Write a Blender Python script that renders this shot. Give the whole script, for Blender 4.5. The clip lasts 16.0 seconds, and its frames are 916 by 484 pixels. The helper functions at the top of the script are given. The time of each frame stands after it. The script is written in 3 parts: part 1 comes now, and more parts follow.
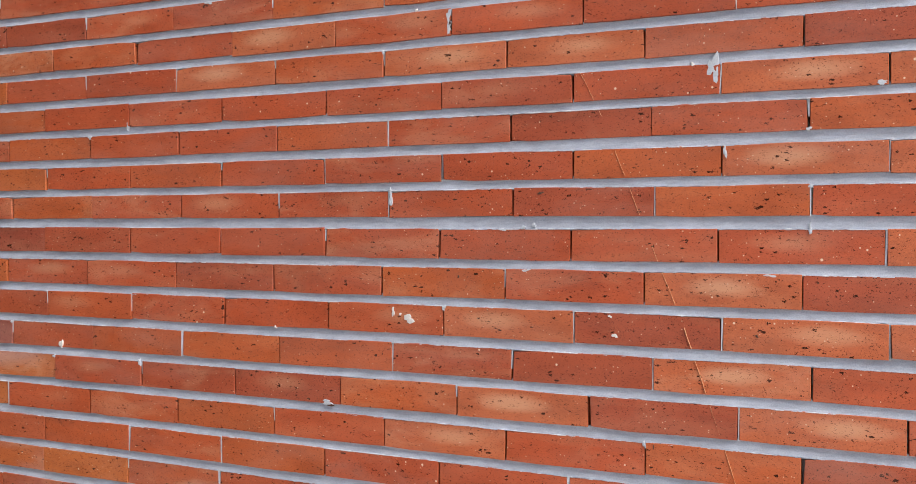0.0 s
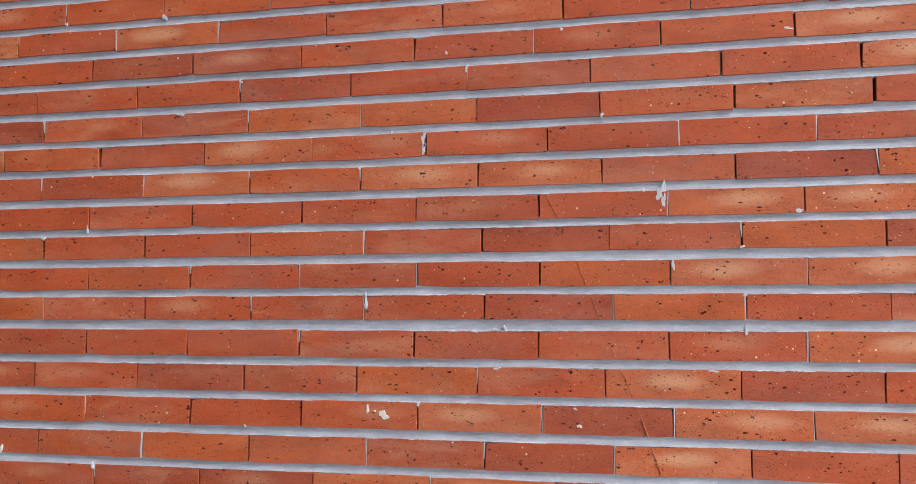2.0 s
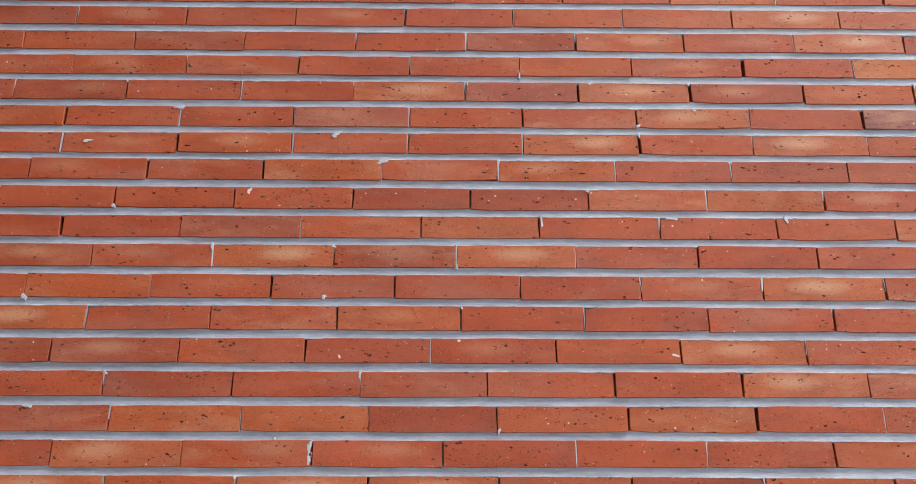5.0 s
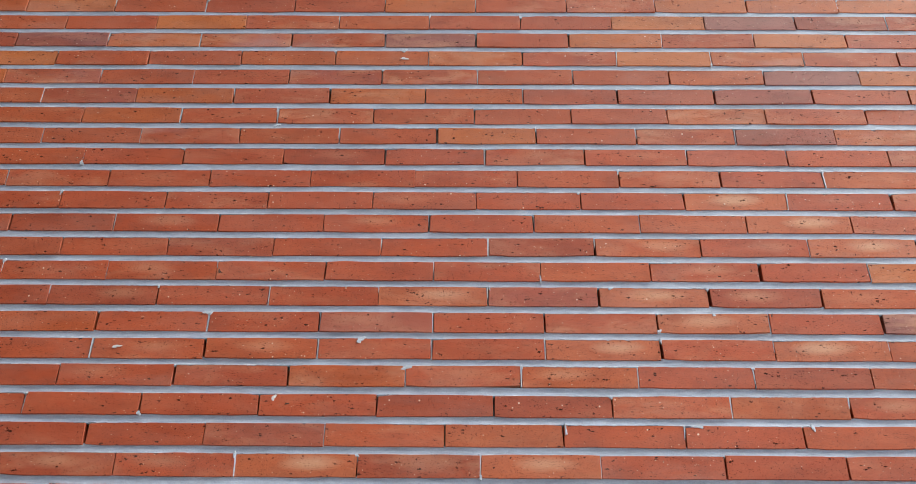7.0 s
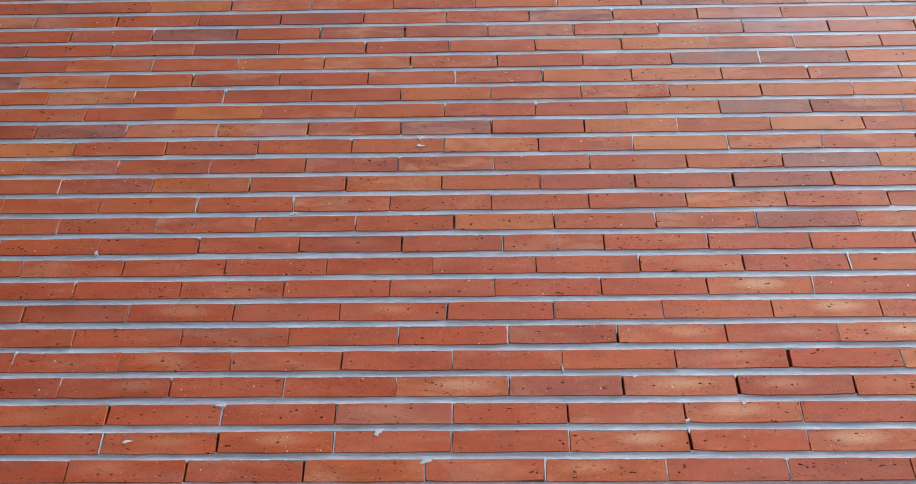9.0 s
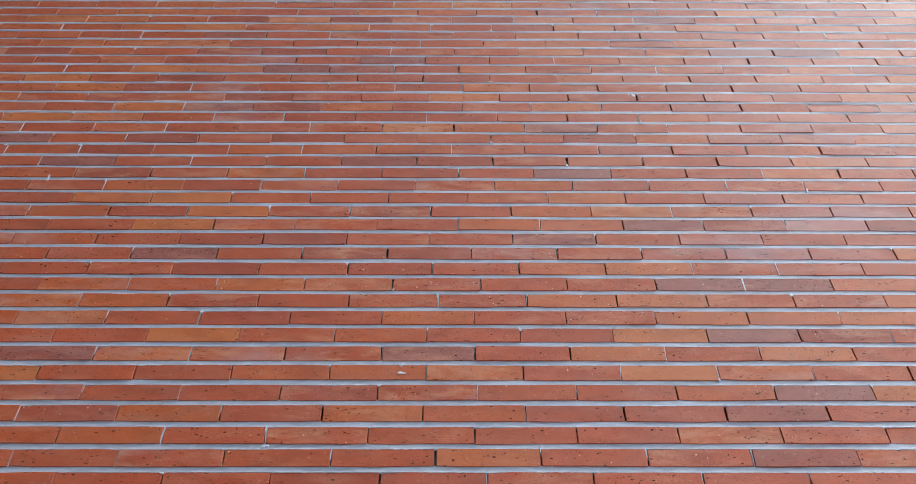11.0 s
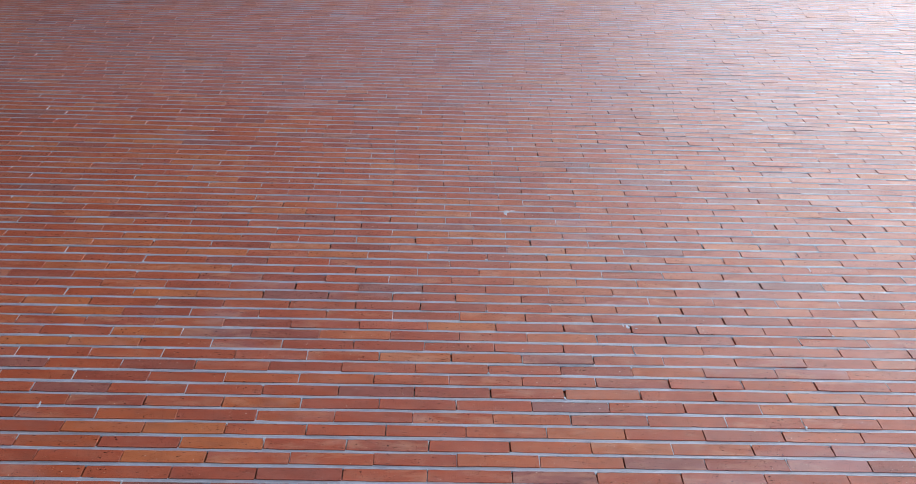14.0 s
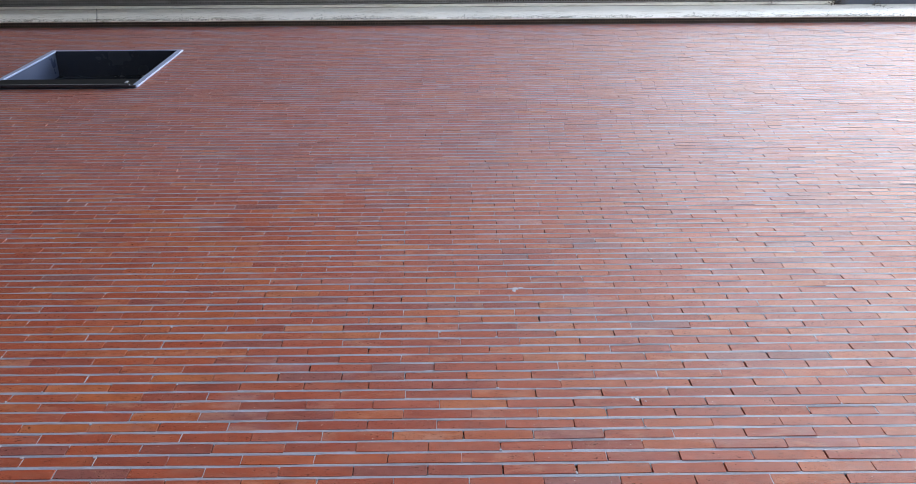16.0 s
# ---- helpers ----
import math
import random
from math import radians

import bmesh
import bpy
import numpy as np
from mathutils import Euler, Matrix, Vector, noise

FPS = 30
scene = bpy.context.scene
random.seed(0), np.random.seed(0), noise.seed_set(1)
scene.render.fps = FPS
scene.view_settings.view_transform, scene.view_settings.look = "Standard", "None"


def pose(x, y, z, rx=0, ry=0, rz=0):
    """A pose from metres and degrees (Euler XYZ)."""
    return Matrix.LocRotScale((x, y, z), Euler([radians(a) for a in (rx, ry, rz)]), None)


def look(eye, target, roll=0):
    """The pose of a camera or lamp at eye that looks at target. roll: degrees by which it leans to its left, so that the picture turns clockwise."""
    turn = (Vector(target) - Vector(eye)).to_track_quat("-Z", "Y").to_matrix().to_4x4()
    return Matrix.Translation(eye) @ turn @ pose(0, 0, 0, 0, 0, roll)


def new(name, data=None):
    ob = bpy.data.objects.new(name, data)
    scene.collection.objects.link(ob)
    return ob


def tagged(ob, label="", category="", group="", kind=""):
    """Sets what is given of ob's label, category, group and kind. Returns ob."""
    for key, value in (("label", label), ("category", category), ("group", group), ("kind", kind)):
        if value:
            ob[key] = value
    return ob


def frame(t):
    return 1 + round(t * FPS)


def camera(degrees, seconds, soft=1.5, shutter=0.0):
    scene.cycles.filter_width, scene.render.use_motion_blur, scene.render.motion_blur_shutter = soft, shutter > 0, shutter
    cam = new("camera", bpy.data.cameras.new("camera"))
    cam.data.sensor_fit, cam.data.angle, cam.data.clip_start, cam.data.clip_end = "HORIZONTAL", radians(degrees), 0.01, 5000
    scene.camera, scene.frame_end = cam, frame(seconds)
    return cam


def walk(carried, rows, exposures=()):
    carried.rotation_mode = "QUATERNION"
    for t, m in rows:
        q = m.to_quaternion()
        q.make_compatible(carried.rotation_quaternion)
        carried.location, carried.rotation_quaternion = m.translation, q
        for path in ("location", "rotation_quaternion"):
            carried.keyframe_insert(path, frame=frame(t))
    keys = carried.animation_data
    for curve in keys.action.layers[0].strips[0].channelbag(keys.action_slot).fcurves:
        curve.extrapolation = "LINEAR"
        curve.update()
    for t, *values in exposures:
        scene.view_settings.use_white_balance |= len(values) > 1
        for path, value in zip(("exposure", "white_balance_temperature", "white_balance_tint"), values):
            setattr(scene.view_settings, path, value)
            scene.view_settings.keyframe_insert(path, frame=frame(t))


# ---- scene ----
cam = camera(53.6, 16.0, soft=0.8)
PATH = [
    (0, (0.636, -1.484, 1.566), (-0.167, 0.348, 1.536), 0.1),
    (0.5, (0.562, -1.55, 1.571), (-0.214, 0.293, 1.545), 0.1),
    (1, (0.494, -1.642, 1.561), (-0.209, 0.23, 1.574), 0.2),
    (1.5, (0.452, -1.717, 1.574), (-0.131, 0.194, 1.662), 0.2),
    (2, (0.419, -1.727, 1.589), (-0.011, 0.219, 1.757), 0.0),
    (2.5, (0.377, -1.718, 1.589), (0.084, 0.242, 1.855), 0.1),
    (3, (0.339, -1.712, 1.609), (0.133, 0.248, 1.95), 0.1),
    (3.5, (0.3, -1.715, 1.629), (0.17, 0.234, 2.061), 0.1),
    (4, (0.243, -1.716, 1.652), (0.188, 0.21, 2.185), 0.0),
    (4.5, (0.252, -1.706, 1.676), (0.25, 0.194, 2.3), 0.0),
    (5, (0.227, -1.706, 1.692), (0.243, 0.158, 2.417), 0.1),
    (5.2, (0.219, -1.705, 1.686), (0.235, 0.136, 2.465), 0.3),
    (7.3, (0.207, -1.775, 1.788), (0.184, -0.072, 2.837), 0.5),
    (7.5, (0.207, -1.763, 1.789), (0.179, -0.068, 2.85), 0.5),
    (8, (0.204, -1.737, 1.788), (0.165, -0.062, 2.88), 0.5),
    (8.5, (0.194, -1.743, 1.797), (0.149, -0.095, 2.928), 0.5),
    (9, (0.194, -1.744, 1.803), (0.15, -0.133, 2.989), 0.4),
    (9.5, (0.181, -1.741, 1.832), (0.148, -0.177, 3.078), 0.2),
    (10, (0.179, -1.743, 1.885), (0.159, -0.253, 3.22), 0.1),
    (10.2, (0.182, -1.744, 1.894), (0.168, -0.291, 3.269), 0.0),
    (12.3, (0.15, -1.756, 1.955), (0.187, -0.597, 3.585), -0.1),
    (12.5, (0.143, -1.753, 1.959), (0.183, -0.624, 3.609), -0.1),
    (13, (0.124, -1.766, 1.962), (0.173, -0.703, 3.655), -0.2),
    (13.5, (0.116, -1.796, 1.961), (0.169, -0.789, 3.687), -0.5),
    (14, (0.122, -1.825, 1.96), (0.168, -0.865, 3.714), -1.3),
    (14.5, (0.119, -1.84, 1.955), (0.161, -0.917, 3.729), -1.7),
    (15, (0.127, -1.848, 1.942), (0.158, -0.955, 3.731), -1.8),
    (15.5, (0.137, -1.866, 1.923), (0.159, -1.016, 3.733), -1.6),
    (16, (0.142, -1.877, 1.886), (0.156, -1.066, 3.714), -1.4),
]
walk(cam, [(t, look(eye, target, roll)) for t, eye, target, roll in PATH],
     exposures=[(0.0, 1.25, 7850, 7), (5.0, 1.19, 7650, 5), (8.0, 1.20, 7150, 1), (10.0, 1.17, 6850, 1), (12.5, 0.98, 6700, 6), (16.0, 0.91, 6600, 10)])

# ---- daylight: bright overcast, strongest from high along the facade to the east ----
SUN_WAY = Vector((0.53, -0.19, 0.826)).normalized()      # towards the light
SUN_ELEV = math.asin(SUN_WAY.z)
SUN_ROT = math.atan2(SUN_WAY.x, SUN_WAY.y)

world = bpy.data.worlds.new("sky")
scene.world = world
world.use_nodes = True
wn, wl = world.node_tree.nodes, world.node_tree.links
sky = wn.new("ShaderNodeTexSky")
sky.sky_type = "NISHITA"
sky.sun_disc = False
sky.sun_elevation, sky.sun_rotation = SUN_ELEV, SUN_ROT
sky.air_density, sky.dust_density, sky.ozone_density = 1.0, 2.5, 1.0
wl.new(sky.outputs["Color"], wn["Background"].inputs["Color"])
wn["Background"].inputs["Strength"].default_value = 0.115

sun = new("sun", bpy.data.lights.new("sun", "SUN"))
sun.data.energy, sun.data.angle, sun.data.color = 2.1, radians(40), (0.72, 0.855, 1.0)
sun.matrix_world = look((0, 0, 0), -SUN_WAY)


# ---- materials ----
def material(name):
    m = bpy.data.materials.new(name)
    m.use_nodes = True
    return m, m.node_tree.nodes, m.node_tree.links, m.node_tree.nodes["Principled BSDF"]


def ramp(nodes, links, value, stops):
    r = nodes.new("ShaderNodeValToRGB")
    e = r.color_ramp.elements
    while len(e) < len(stops):
        e.new(0.5)
    for el, (p, c) in zip(e, stops):
        el.position, el.color = p, (*c, 1) if len(c) == 3 else c
    links.new(value, r.inputs["Fac"])
    return r.outputs["Color"]


def grey(v):
    return (v, v, v)


def noise_tex(nodes, links, vec, scale, detail=4, rough=0.55, dist=0.0):
    n = nodes.new("ShaderNodeTexNoise")
    n.inputs["Scale"].default_value, n.inputs["Detail"].default_value = scale, detail
    n.inputs["Roughness"].default_value, n.inputs["Distortion"].default_value = rough, dist
    links.new(vec, n.inputs["Vector"])
    return n.outputs["Fac"]


def mapping(nodes, links, vec, scale):
    n = nodes.new("ShaderNodeVectorMath")
    n.operation = "MULTIPLY"
    n.inputs[1].default_value = scale
    links.new(vec, n.inputs[0])
    return n.outputs["Vector"]


def math_node(nodes, links, op, a, b=None, clamp=False):
    n = nodes.new("ShaderNodeMath")
    n.operation, n.use_clamp = op, clamp
    for i, v in enumerate((a, b)):
        if v is None:
            continue
        if isinstance(v, (int, float)):
            n.inputs[i].default_value = v
        else:
            links.new(v, n.inputs[i])
    return n.outputs[0]


def mix(nodes, links, fac, a, b, blend="MIX"):
    n = nodes.new("ShaderNodeMix")
    n.data_type, n.blend_type = "RGBA", blend
    for sock, v in ((n.inputs["Factor"], fac), (n.inputs["A"], a), (n.inputs["B"], b)):
        if isinstance(v, (int, float)):
            sock.default_value = v
        elif isinstance(v, tuple):
            sock.default_value = (*v, 1)
        else:
            links.new(v, sock)
    return n.outputs["Result"]


def bump(nodes, links, height, strength, distance, normal=None):
    n = nodes.new("ShaderNodeBump")
    n.inputs["Strength"].default_value, n.inputs["Distance"].default_value = strength, distance
    links.new(height, n.inputs["Height"])
    if normal is not None:
        links.new(normal, n.inputs["Normal"])
    return n.outputs["Normal"]


def brick_material(name, per_object):
    """Fired clay, its tone varied from brick to brick, with pits, lime specks and pale flashes."""
    m, N, K, bsdf = material(name)
    geo = N.new("ShaderNodeNewGeometry")
    rnd = N.new("ShaderNodeObjectInfo").outputs["Random"] if per_object else geo.outputs["Random Per Island"]
    pos = geo.outputs["Position"]
    # every brick takes its grain from another place
    shift = N.new("ShaderNodeCombineXYZ")
    K.new(math_node(N, K, "MULTIPLY", rnd, 37.0), shift.inputs[0])
    K.new(math_node(N, K, "MULTIPLY", rnd, 91.0), shift.inputs[1])
    K.new(math_node(N, K, "MULTIPLY", rnd, 53.0), shift.inputs[2])
    add = N.new("ShaderNodeVectorMath")
    add.operation = "ADD"
    K.new(pos, add.inputs[0])
    K.new(shift.outputs[0], add.inputs[1])
    p = add.outputs["Vector"]
    hash_ = N.new("ShaderNodeTexWhiteNoise")
    hash_.noise_dimensions = "1D"
    K.new(math_node(N, K, "MULTIPLY", rnd, 917.0), hash_.inputs["W"])
    second = hash_.outputs["Value"]

    tone = ramp(N, K, rnd, [(0.0, (0.265, 0.082, 0.066)), (0.035, (0.275, 0.076, 0.058)), (0.05, (0.285, 0.056, 0.032)), (0.14, (0.340, 0.062, 0.027)), (0.36, (0.380, 0.071, 0.024)), (0.56, (0.375, 0.071, 0.030)),
                            (0.76, (0.405, 0.084, 0.027)), (0.90, (0.418, 0.094, 0.028)), (0.95, (0.435, 0.108, 0.032)), (1.0, (0.445, 0.122, 0.040))]
                if not per_object else [(0.0, (0.310, 0.056, 0.025)), (0.16, (0.362, 0.059, 0.022)), (0.38, (0.398, 0.065, 0.022)),
                            (0.60, (0.385, 0.066, 0.026)), (0.80, (0.408, 0.071, 0.024)), (0.95, (0.415, 0.078, 0.025)),
                            (1.0, (0.330, 0.067, 0.040))])
    if per_object:
        clay = N.new("ShaderNodeObjectInfo")
        tone = mix(N, K, clay.outputs["Alpha"], tone, clay.outputs["Color"])
    # broad clouding and fine grain
    cloud = noise_tex(N, K, mapping(N, K, p, (9, 9, 22)), 1.0, 4, 0.6)
    tone = mix(N, K, 0.65, tone, ramp(N, K, cloud, [(0.25, (0.60, 0.52, 0.48)), (0.5, (0.98, 0.97, 0.96)), (0.78, (1.2, 1.28, 1.3))]), "MULTIPLY")
    grain = noise_tex(N, K, p, 420.0, 3, 0.7)
    tone = mix(N, K, 0.8, tone, ramp(N, K, grain, [(0.2, grey(0.62)), (0.5, grey(1.0)), (0.8, grey(1.3))]), "MULTIPLY")
    # pale kiln flashes on some bricks
    streak = noise_tex(N, K, mapping(N, K, p, (8, 8, 24)), 1.0, 7, 0.62, 0.5)
    flash = math_node(N, K, "MULTIPLY", ramp(N, K, streak, [(0.47, grey(0)), (0.72, grey(1))]), ramp(N, K, second, [(0.35, grey(0.05)), (0.9, grey(0.65))]))
    if per_object:
        # a soft pale heart on the face of some bricks
        local = N.new("ShaderNodeTexCoord").outputs["Object"]
        flash_of = N.new("ShaderNodeAttribute")
        flash_of.attribute_type, flash_of.attribute_name = "OBJECT", "flash"
        third = N.new("ShaderNodeTexWhiteNoise")
        third.noise_dimensions = "1D"
        K.new(math_node(N, K, "MULTIPLY", rnd, 433.0), third.inputs["W"])
        centre = N.new("ShaderNodeCombineXYZ")
        K.new(math_node(N, K, "MULTIPLY", math_node(N, K, "SUBTRACT", third.outputs["Value"], 0.5), 1.1), centre.inputs[0])
        centre.inputs[2].default_value = 0.25
        off = N.new("ShaderNodeVectorMath")
        off.operation = "SUBTRACT"
        K.new(mapping(N, K, local, (13.0, 0.0, 50.0)), off.inputs[0])
        K.new(centre.outputs[0], off.inputs[1])
        dist = N.new("ShaderNodeVectorMath")
        dist.operation = "LENGTH"
        K.new(off.outputs["Vector"], dist.inputs[0])
        heart = math_node(N, K, "SUBTRACT", math_node(N, K, "ADD", 0.42, math_node(N, K, "MULTIPLY", streak, 1.1)), dist.outputs["Value"])
        heart = math_node(N, K, "MULTIPLY", ramp(N, K, heart, [(0.0, grey(0)), (0.75, grey(1))]), flash_of.outputs["Fac"])
        flash = math_node(N, K, "MAXIMUM", math_node(N, K, "MULTIPLY", flash, 0.6), heart)
    tone = mix(N, K, flash, tone, (0.56, 0.255, 0.150))
    # pits, drawn out along the brick
    pit_at = mapping(N, K, p, (150, 150, 300))
    warp = N.new("ShaderNodeTexNoise")
    warp.inputs["Scale"].default_value = 2.2
    K.new(pit_at, warp.inputs["Vector"])
    pit_mix = N.new("ShaderNodeVectorMath")
    pit_mix.operation = "MULTIPLY_ADD"
    K.new(warp.outputs["Color"], pit_mix.inputs[0])
    pit_mix.inputs[1].default_value = (1.9, 1.9, 1.9)
    K.new(pit_at, pit_mix.inputs[2])
    vor = N.new("ShaderNodeTexVoronoi")
    vor.inputs["Scale"].default_value = 1.0
    K.new(pit_mix.outputs["Vector"], vor.inputs["Vector"])
    sep = N.new("ShaderNodeSeparateColor")
    K.new(vor.outputs["Color"], sep.inputs["Color"])
    size = ramp(N, K, sep.outputs["Red"], [(0.36, grey(0.0)), (0.78, grey(0.15)), (0.95, grey(0.29)), (1.0, grey(0.85))])
    patch = noise_tex(N, K, mapping(N, K, p, (22, 22, 40)), 1.0, 2, 0.5)
    size = math_node(N, K, "MULTIPLY", size, ramp(N, K, patch, [(0.34, grey(0.25)), (0.68, grey(1.15))]))
    pit = math_node(N, K, "SUBTRACT", size, vor.outputs["Distance"])
    pit = math_node(N, K, "MULTIPLY", pit, 26.0, True)
    fine = N.new("ShaderNodeTexVoronoi")
    fine.inputs["Scale"].default_value = 2.1
    K.new(pit_mix.outputs["Vector"], fine.inputs["Vector"])
    fsep = N.new("ShaderNodeSeparateColor")
    K.new(fine.outputs["Color"], fsep.inputs["Color"])
    fsize = ramp(N, K, fsep.outputs["Blue"], [(0.45, grey(0.0)), (1.0, grey(0.48))])
    small = math_node(N, K, "MULTIPLY", math_node(N, K, "SUBTRACT", fsize, fine.outputs["Distance"]), 9.0, True)
    pit = math_node(N, K, "MAXIMUM", pit, small)
    tone = mix(N, K, pit, tone, (0.036, 0.010, 0.006))
    # small lime specks
    vor2 = N.new("ShaderNodeTexVoronoi")
    vor2.inputs["Scale"].default_value = 120.0
    K.new(p, vor2.inputs["Vector"])
    sep2 = N.new("ShaderNodeSeparateColor")
    K.new(vor2.outputs["Color"], sep2.inputs["Color"])
    speck = math_node(N, K, "SUBTRACT", ramp(N, K, sep2.outputs["Green"], [(0.90, grey(0.0)), (0.985, grey(0.14)), (1.0, grey(0.30))]), vor2.outputs["Distance"])
    speck = math_node(N, K, "MULTIPLY", speck, 12.0, True)
    tone = mix(N, K, speck, tone, (0.66, 0.46, 0.35))
    vor3 = N.new("ShaderNodeTexVoronoi")
    vor3.inputs["Scale"].default_value = 260.0
    K.new(p, vor3.inputs["Vector"])
    sep3 = N.new("ShaderNodeSeparateColor")
    K.new(vor3.outputs["Color"], sep3.inputs["Color"])
    dust = math_node(N, K, "SUBTRACT", ramp(N, K, sep3.outputs["Red"], [(0.91, grey(0.0)), (1.0, grey(0.34))]), vor3.outputs["Distance"])
    tone = mix(N, K, math_node(N, K, "MULTIPLY", dust, 10.0, True), tone, (0.60, 0.38, 0.27))
    # thin greyish haze left by the mortar wash, stronger on some bricks
    haze = noise_tex(N, K, mapping(N, K, p, (5, 5, 16)), 1.0, 5, 0.65, 0.4)
    haze = math_node(N, K, "MULTIPLY", ramp(N, K, haze, [(0.42, grey(0)), (0.72, grey(1))]), ramp(N, K, second, [(0.0, grey(0.30)), (0.5, grey(0.06)), (1.0, grey(0.24))]))
    tone = mix(N, K, haze, tone, (0.40, 0.22, 0.18))
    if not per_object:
        # lilac-grey tint on the upper lifts of the wall, and lime bloom in scattered patches
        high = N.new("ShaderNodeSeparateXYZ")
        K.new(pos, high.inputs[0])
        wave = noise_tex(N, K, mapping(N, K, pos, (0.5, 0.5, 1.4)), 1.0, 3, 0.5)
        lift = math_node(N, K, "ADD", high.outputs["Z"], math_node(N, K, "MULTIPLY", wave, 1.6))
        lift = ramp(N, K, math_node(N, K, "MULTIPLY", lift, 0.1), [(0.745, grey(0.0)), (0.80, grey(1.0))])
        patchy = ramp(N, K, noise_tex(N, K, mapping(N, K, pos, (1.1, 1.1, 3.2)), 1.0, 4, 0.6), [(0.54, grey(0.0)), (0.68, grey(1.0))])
        lilac_mix = math_node(N, K, "ADD", math_node(N, K, "MULTIPLY", lift, 0.14), math_node(N, K, "MULTIPLY", patchy, ramp(N, K, second, [(0.45, grey(0.0)), (0.95, grey(0.42))])))
        tone = mix(N, K, lilac_mix, tone, (0.37, 0.30, 0.35))
    # weathering over many courses
    broad = noise_tex(N, K, pos, 0.9, 3, 0.5)
    tone = mix(N, K, 0.35, tone, ramp(N, K, broad, [(0.3, (0.80, 0.80, 0.84)), (0.7, (1.12, 1.10, 1.08))]), "MULTIPLY")
    K.new(tone, bsdf.inputs["Base Color"])
    rough = math_node(N, K, "ADD", ramp(N, K, cloud, [(0.2, grey(0.49)), (0.8, grey(0.57))]), math_node(N, K, "MULTIPLY", second, 0.06))
    K.new(rough, bsdf.inputs["Roughness"])
    K.new(ramp(N, K, pit, [(0.0, grey(0.34)), (0.6, grey(0.0))]), bsdf.inputs["Specular IOR Level"])
    height = math_node(N, K, "SUBTRACT", math_node(N, K, "MULTIPLY", grain, 0.25), pit)
    K.new(bump(N, K, height, 0.55, 0.0016), bsdf.inputs["Normal"])
    return m


def mortar_material(name, tone_a, tone_b):
    m, N, K, bsdf = material(name)
    pos = N.new("ShaderNodeNewGeometry").outputs["Position"]
    cloud = noise_tex(N, K, mapping(N, K, pos, (7, 7, 45)), 1.0, 5, 0.6)
    sand = noise_tex(N, K, pos, 520.0, 3, 0.7)
    blot = noise_tex(N, K, mapping(N, K, pos, (22, 22, 60)), 1.0, 5, 0.7)
    c = ramp(N, K, mix(N, K, 0.55, cloud, blot), [(0.34, tone_a), (0.62, tone_b)])
    c = mix(N, K, 0.6, c, ramp(N, K, sand, [(0.25, grey(0.6)), (0.5, grey(1.0)), (0.8, grey(1.2))]), "MULTIPLY")
    K.new(c, bsdf.inputs["Base Color"])
    bsdf.inputs["Roughness"].default_value = 0.55
    streak = noise_tex(N, K, mapping(N, K, pos, (20, 150, 200)), 1.0, 3, 0.6)
    h = math_node(N, K, "ADD", sand, math_node(N, K, "MULTIPLY", streak, 0.6))
    h = math_node(N, K, "ADD", h, math_node(N, K, "MULTIPLY", blot, 2.0))
    K.new(bump(N, K, h, 0.6, 0.0016), bsdf.inputs["Normal"])
    return m


def plain_material(name, a, b, rough, scale, metal=0.0, relief=0.0):
    m, N, K, bsdf = material(name)
    pos = N.new("ShaderNodeNewGeometry").outputs["Position"]
    n = noise_tex(N, K, pos, scale, 5, 0.65)
    K.new(ramp(N, K, n, [(0.3, a), (0.7, b)]), bsdf.inputs["Base Color"])
    K.new(ramp(N, K, n, [(0.2, grey(max(0.0, rough - 0.08))), (0.8, grey(rough + 0.08))]), bsdf.inputs["Roughness"])
    bsdf.inputs["Metallic"].default_value = metal
    if relief:
        K.new(bump(N, K, noise_tex(N, K, pos, scale * 9, 4), 0.5, relief), bsdf.inputs["Normal"])
    return m


def stained_paint(name):
    """White painted board with rust-brown dirt spots and smears."""
    m, N, K, bsdf = material(name)
    pos = N.new("ShaderNodeNewGeometry").outputs["Position"]
    smear = noise_tex(N, K, mapping(N, K, pos, (2.5, 9, 9)), 1.0, 6, 0.7)
    spots = noise_tex(N, K, pos, 46.0, 4, 0.6)
    c = ramp(N, K, smear, [(0.28, (0.62, 0.56, 0.47)), (0.45, (0.87, 0.83, 0.75)), (0.75, (0.91, 0.88, 0.82))])
    c = mix(N, K, ramp(N, K, spots, [(0.62, grey(0)), (0.72, grey(0.85))]), c, (0.16, 0.13, 0.09))
    fleck = noise_tex(N, K, pos, 120.0, 3, 0.6)
    c = mix(N, K, ramp(N, K, fleck, [(0.62, grey(0)), (0.74, grey(0.7))]), c, (0.24, 0.20, 0.15))
    K.new(c, bsdf.inputs["Base Color"])
    bsdf.inputs["Roughness"].default_value = 0.55
    return m


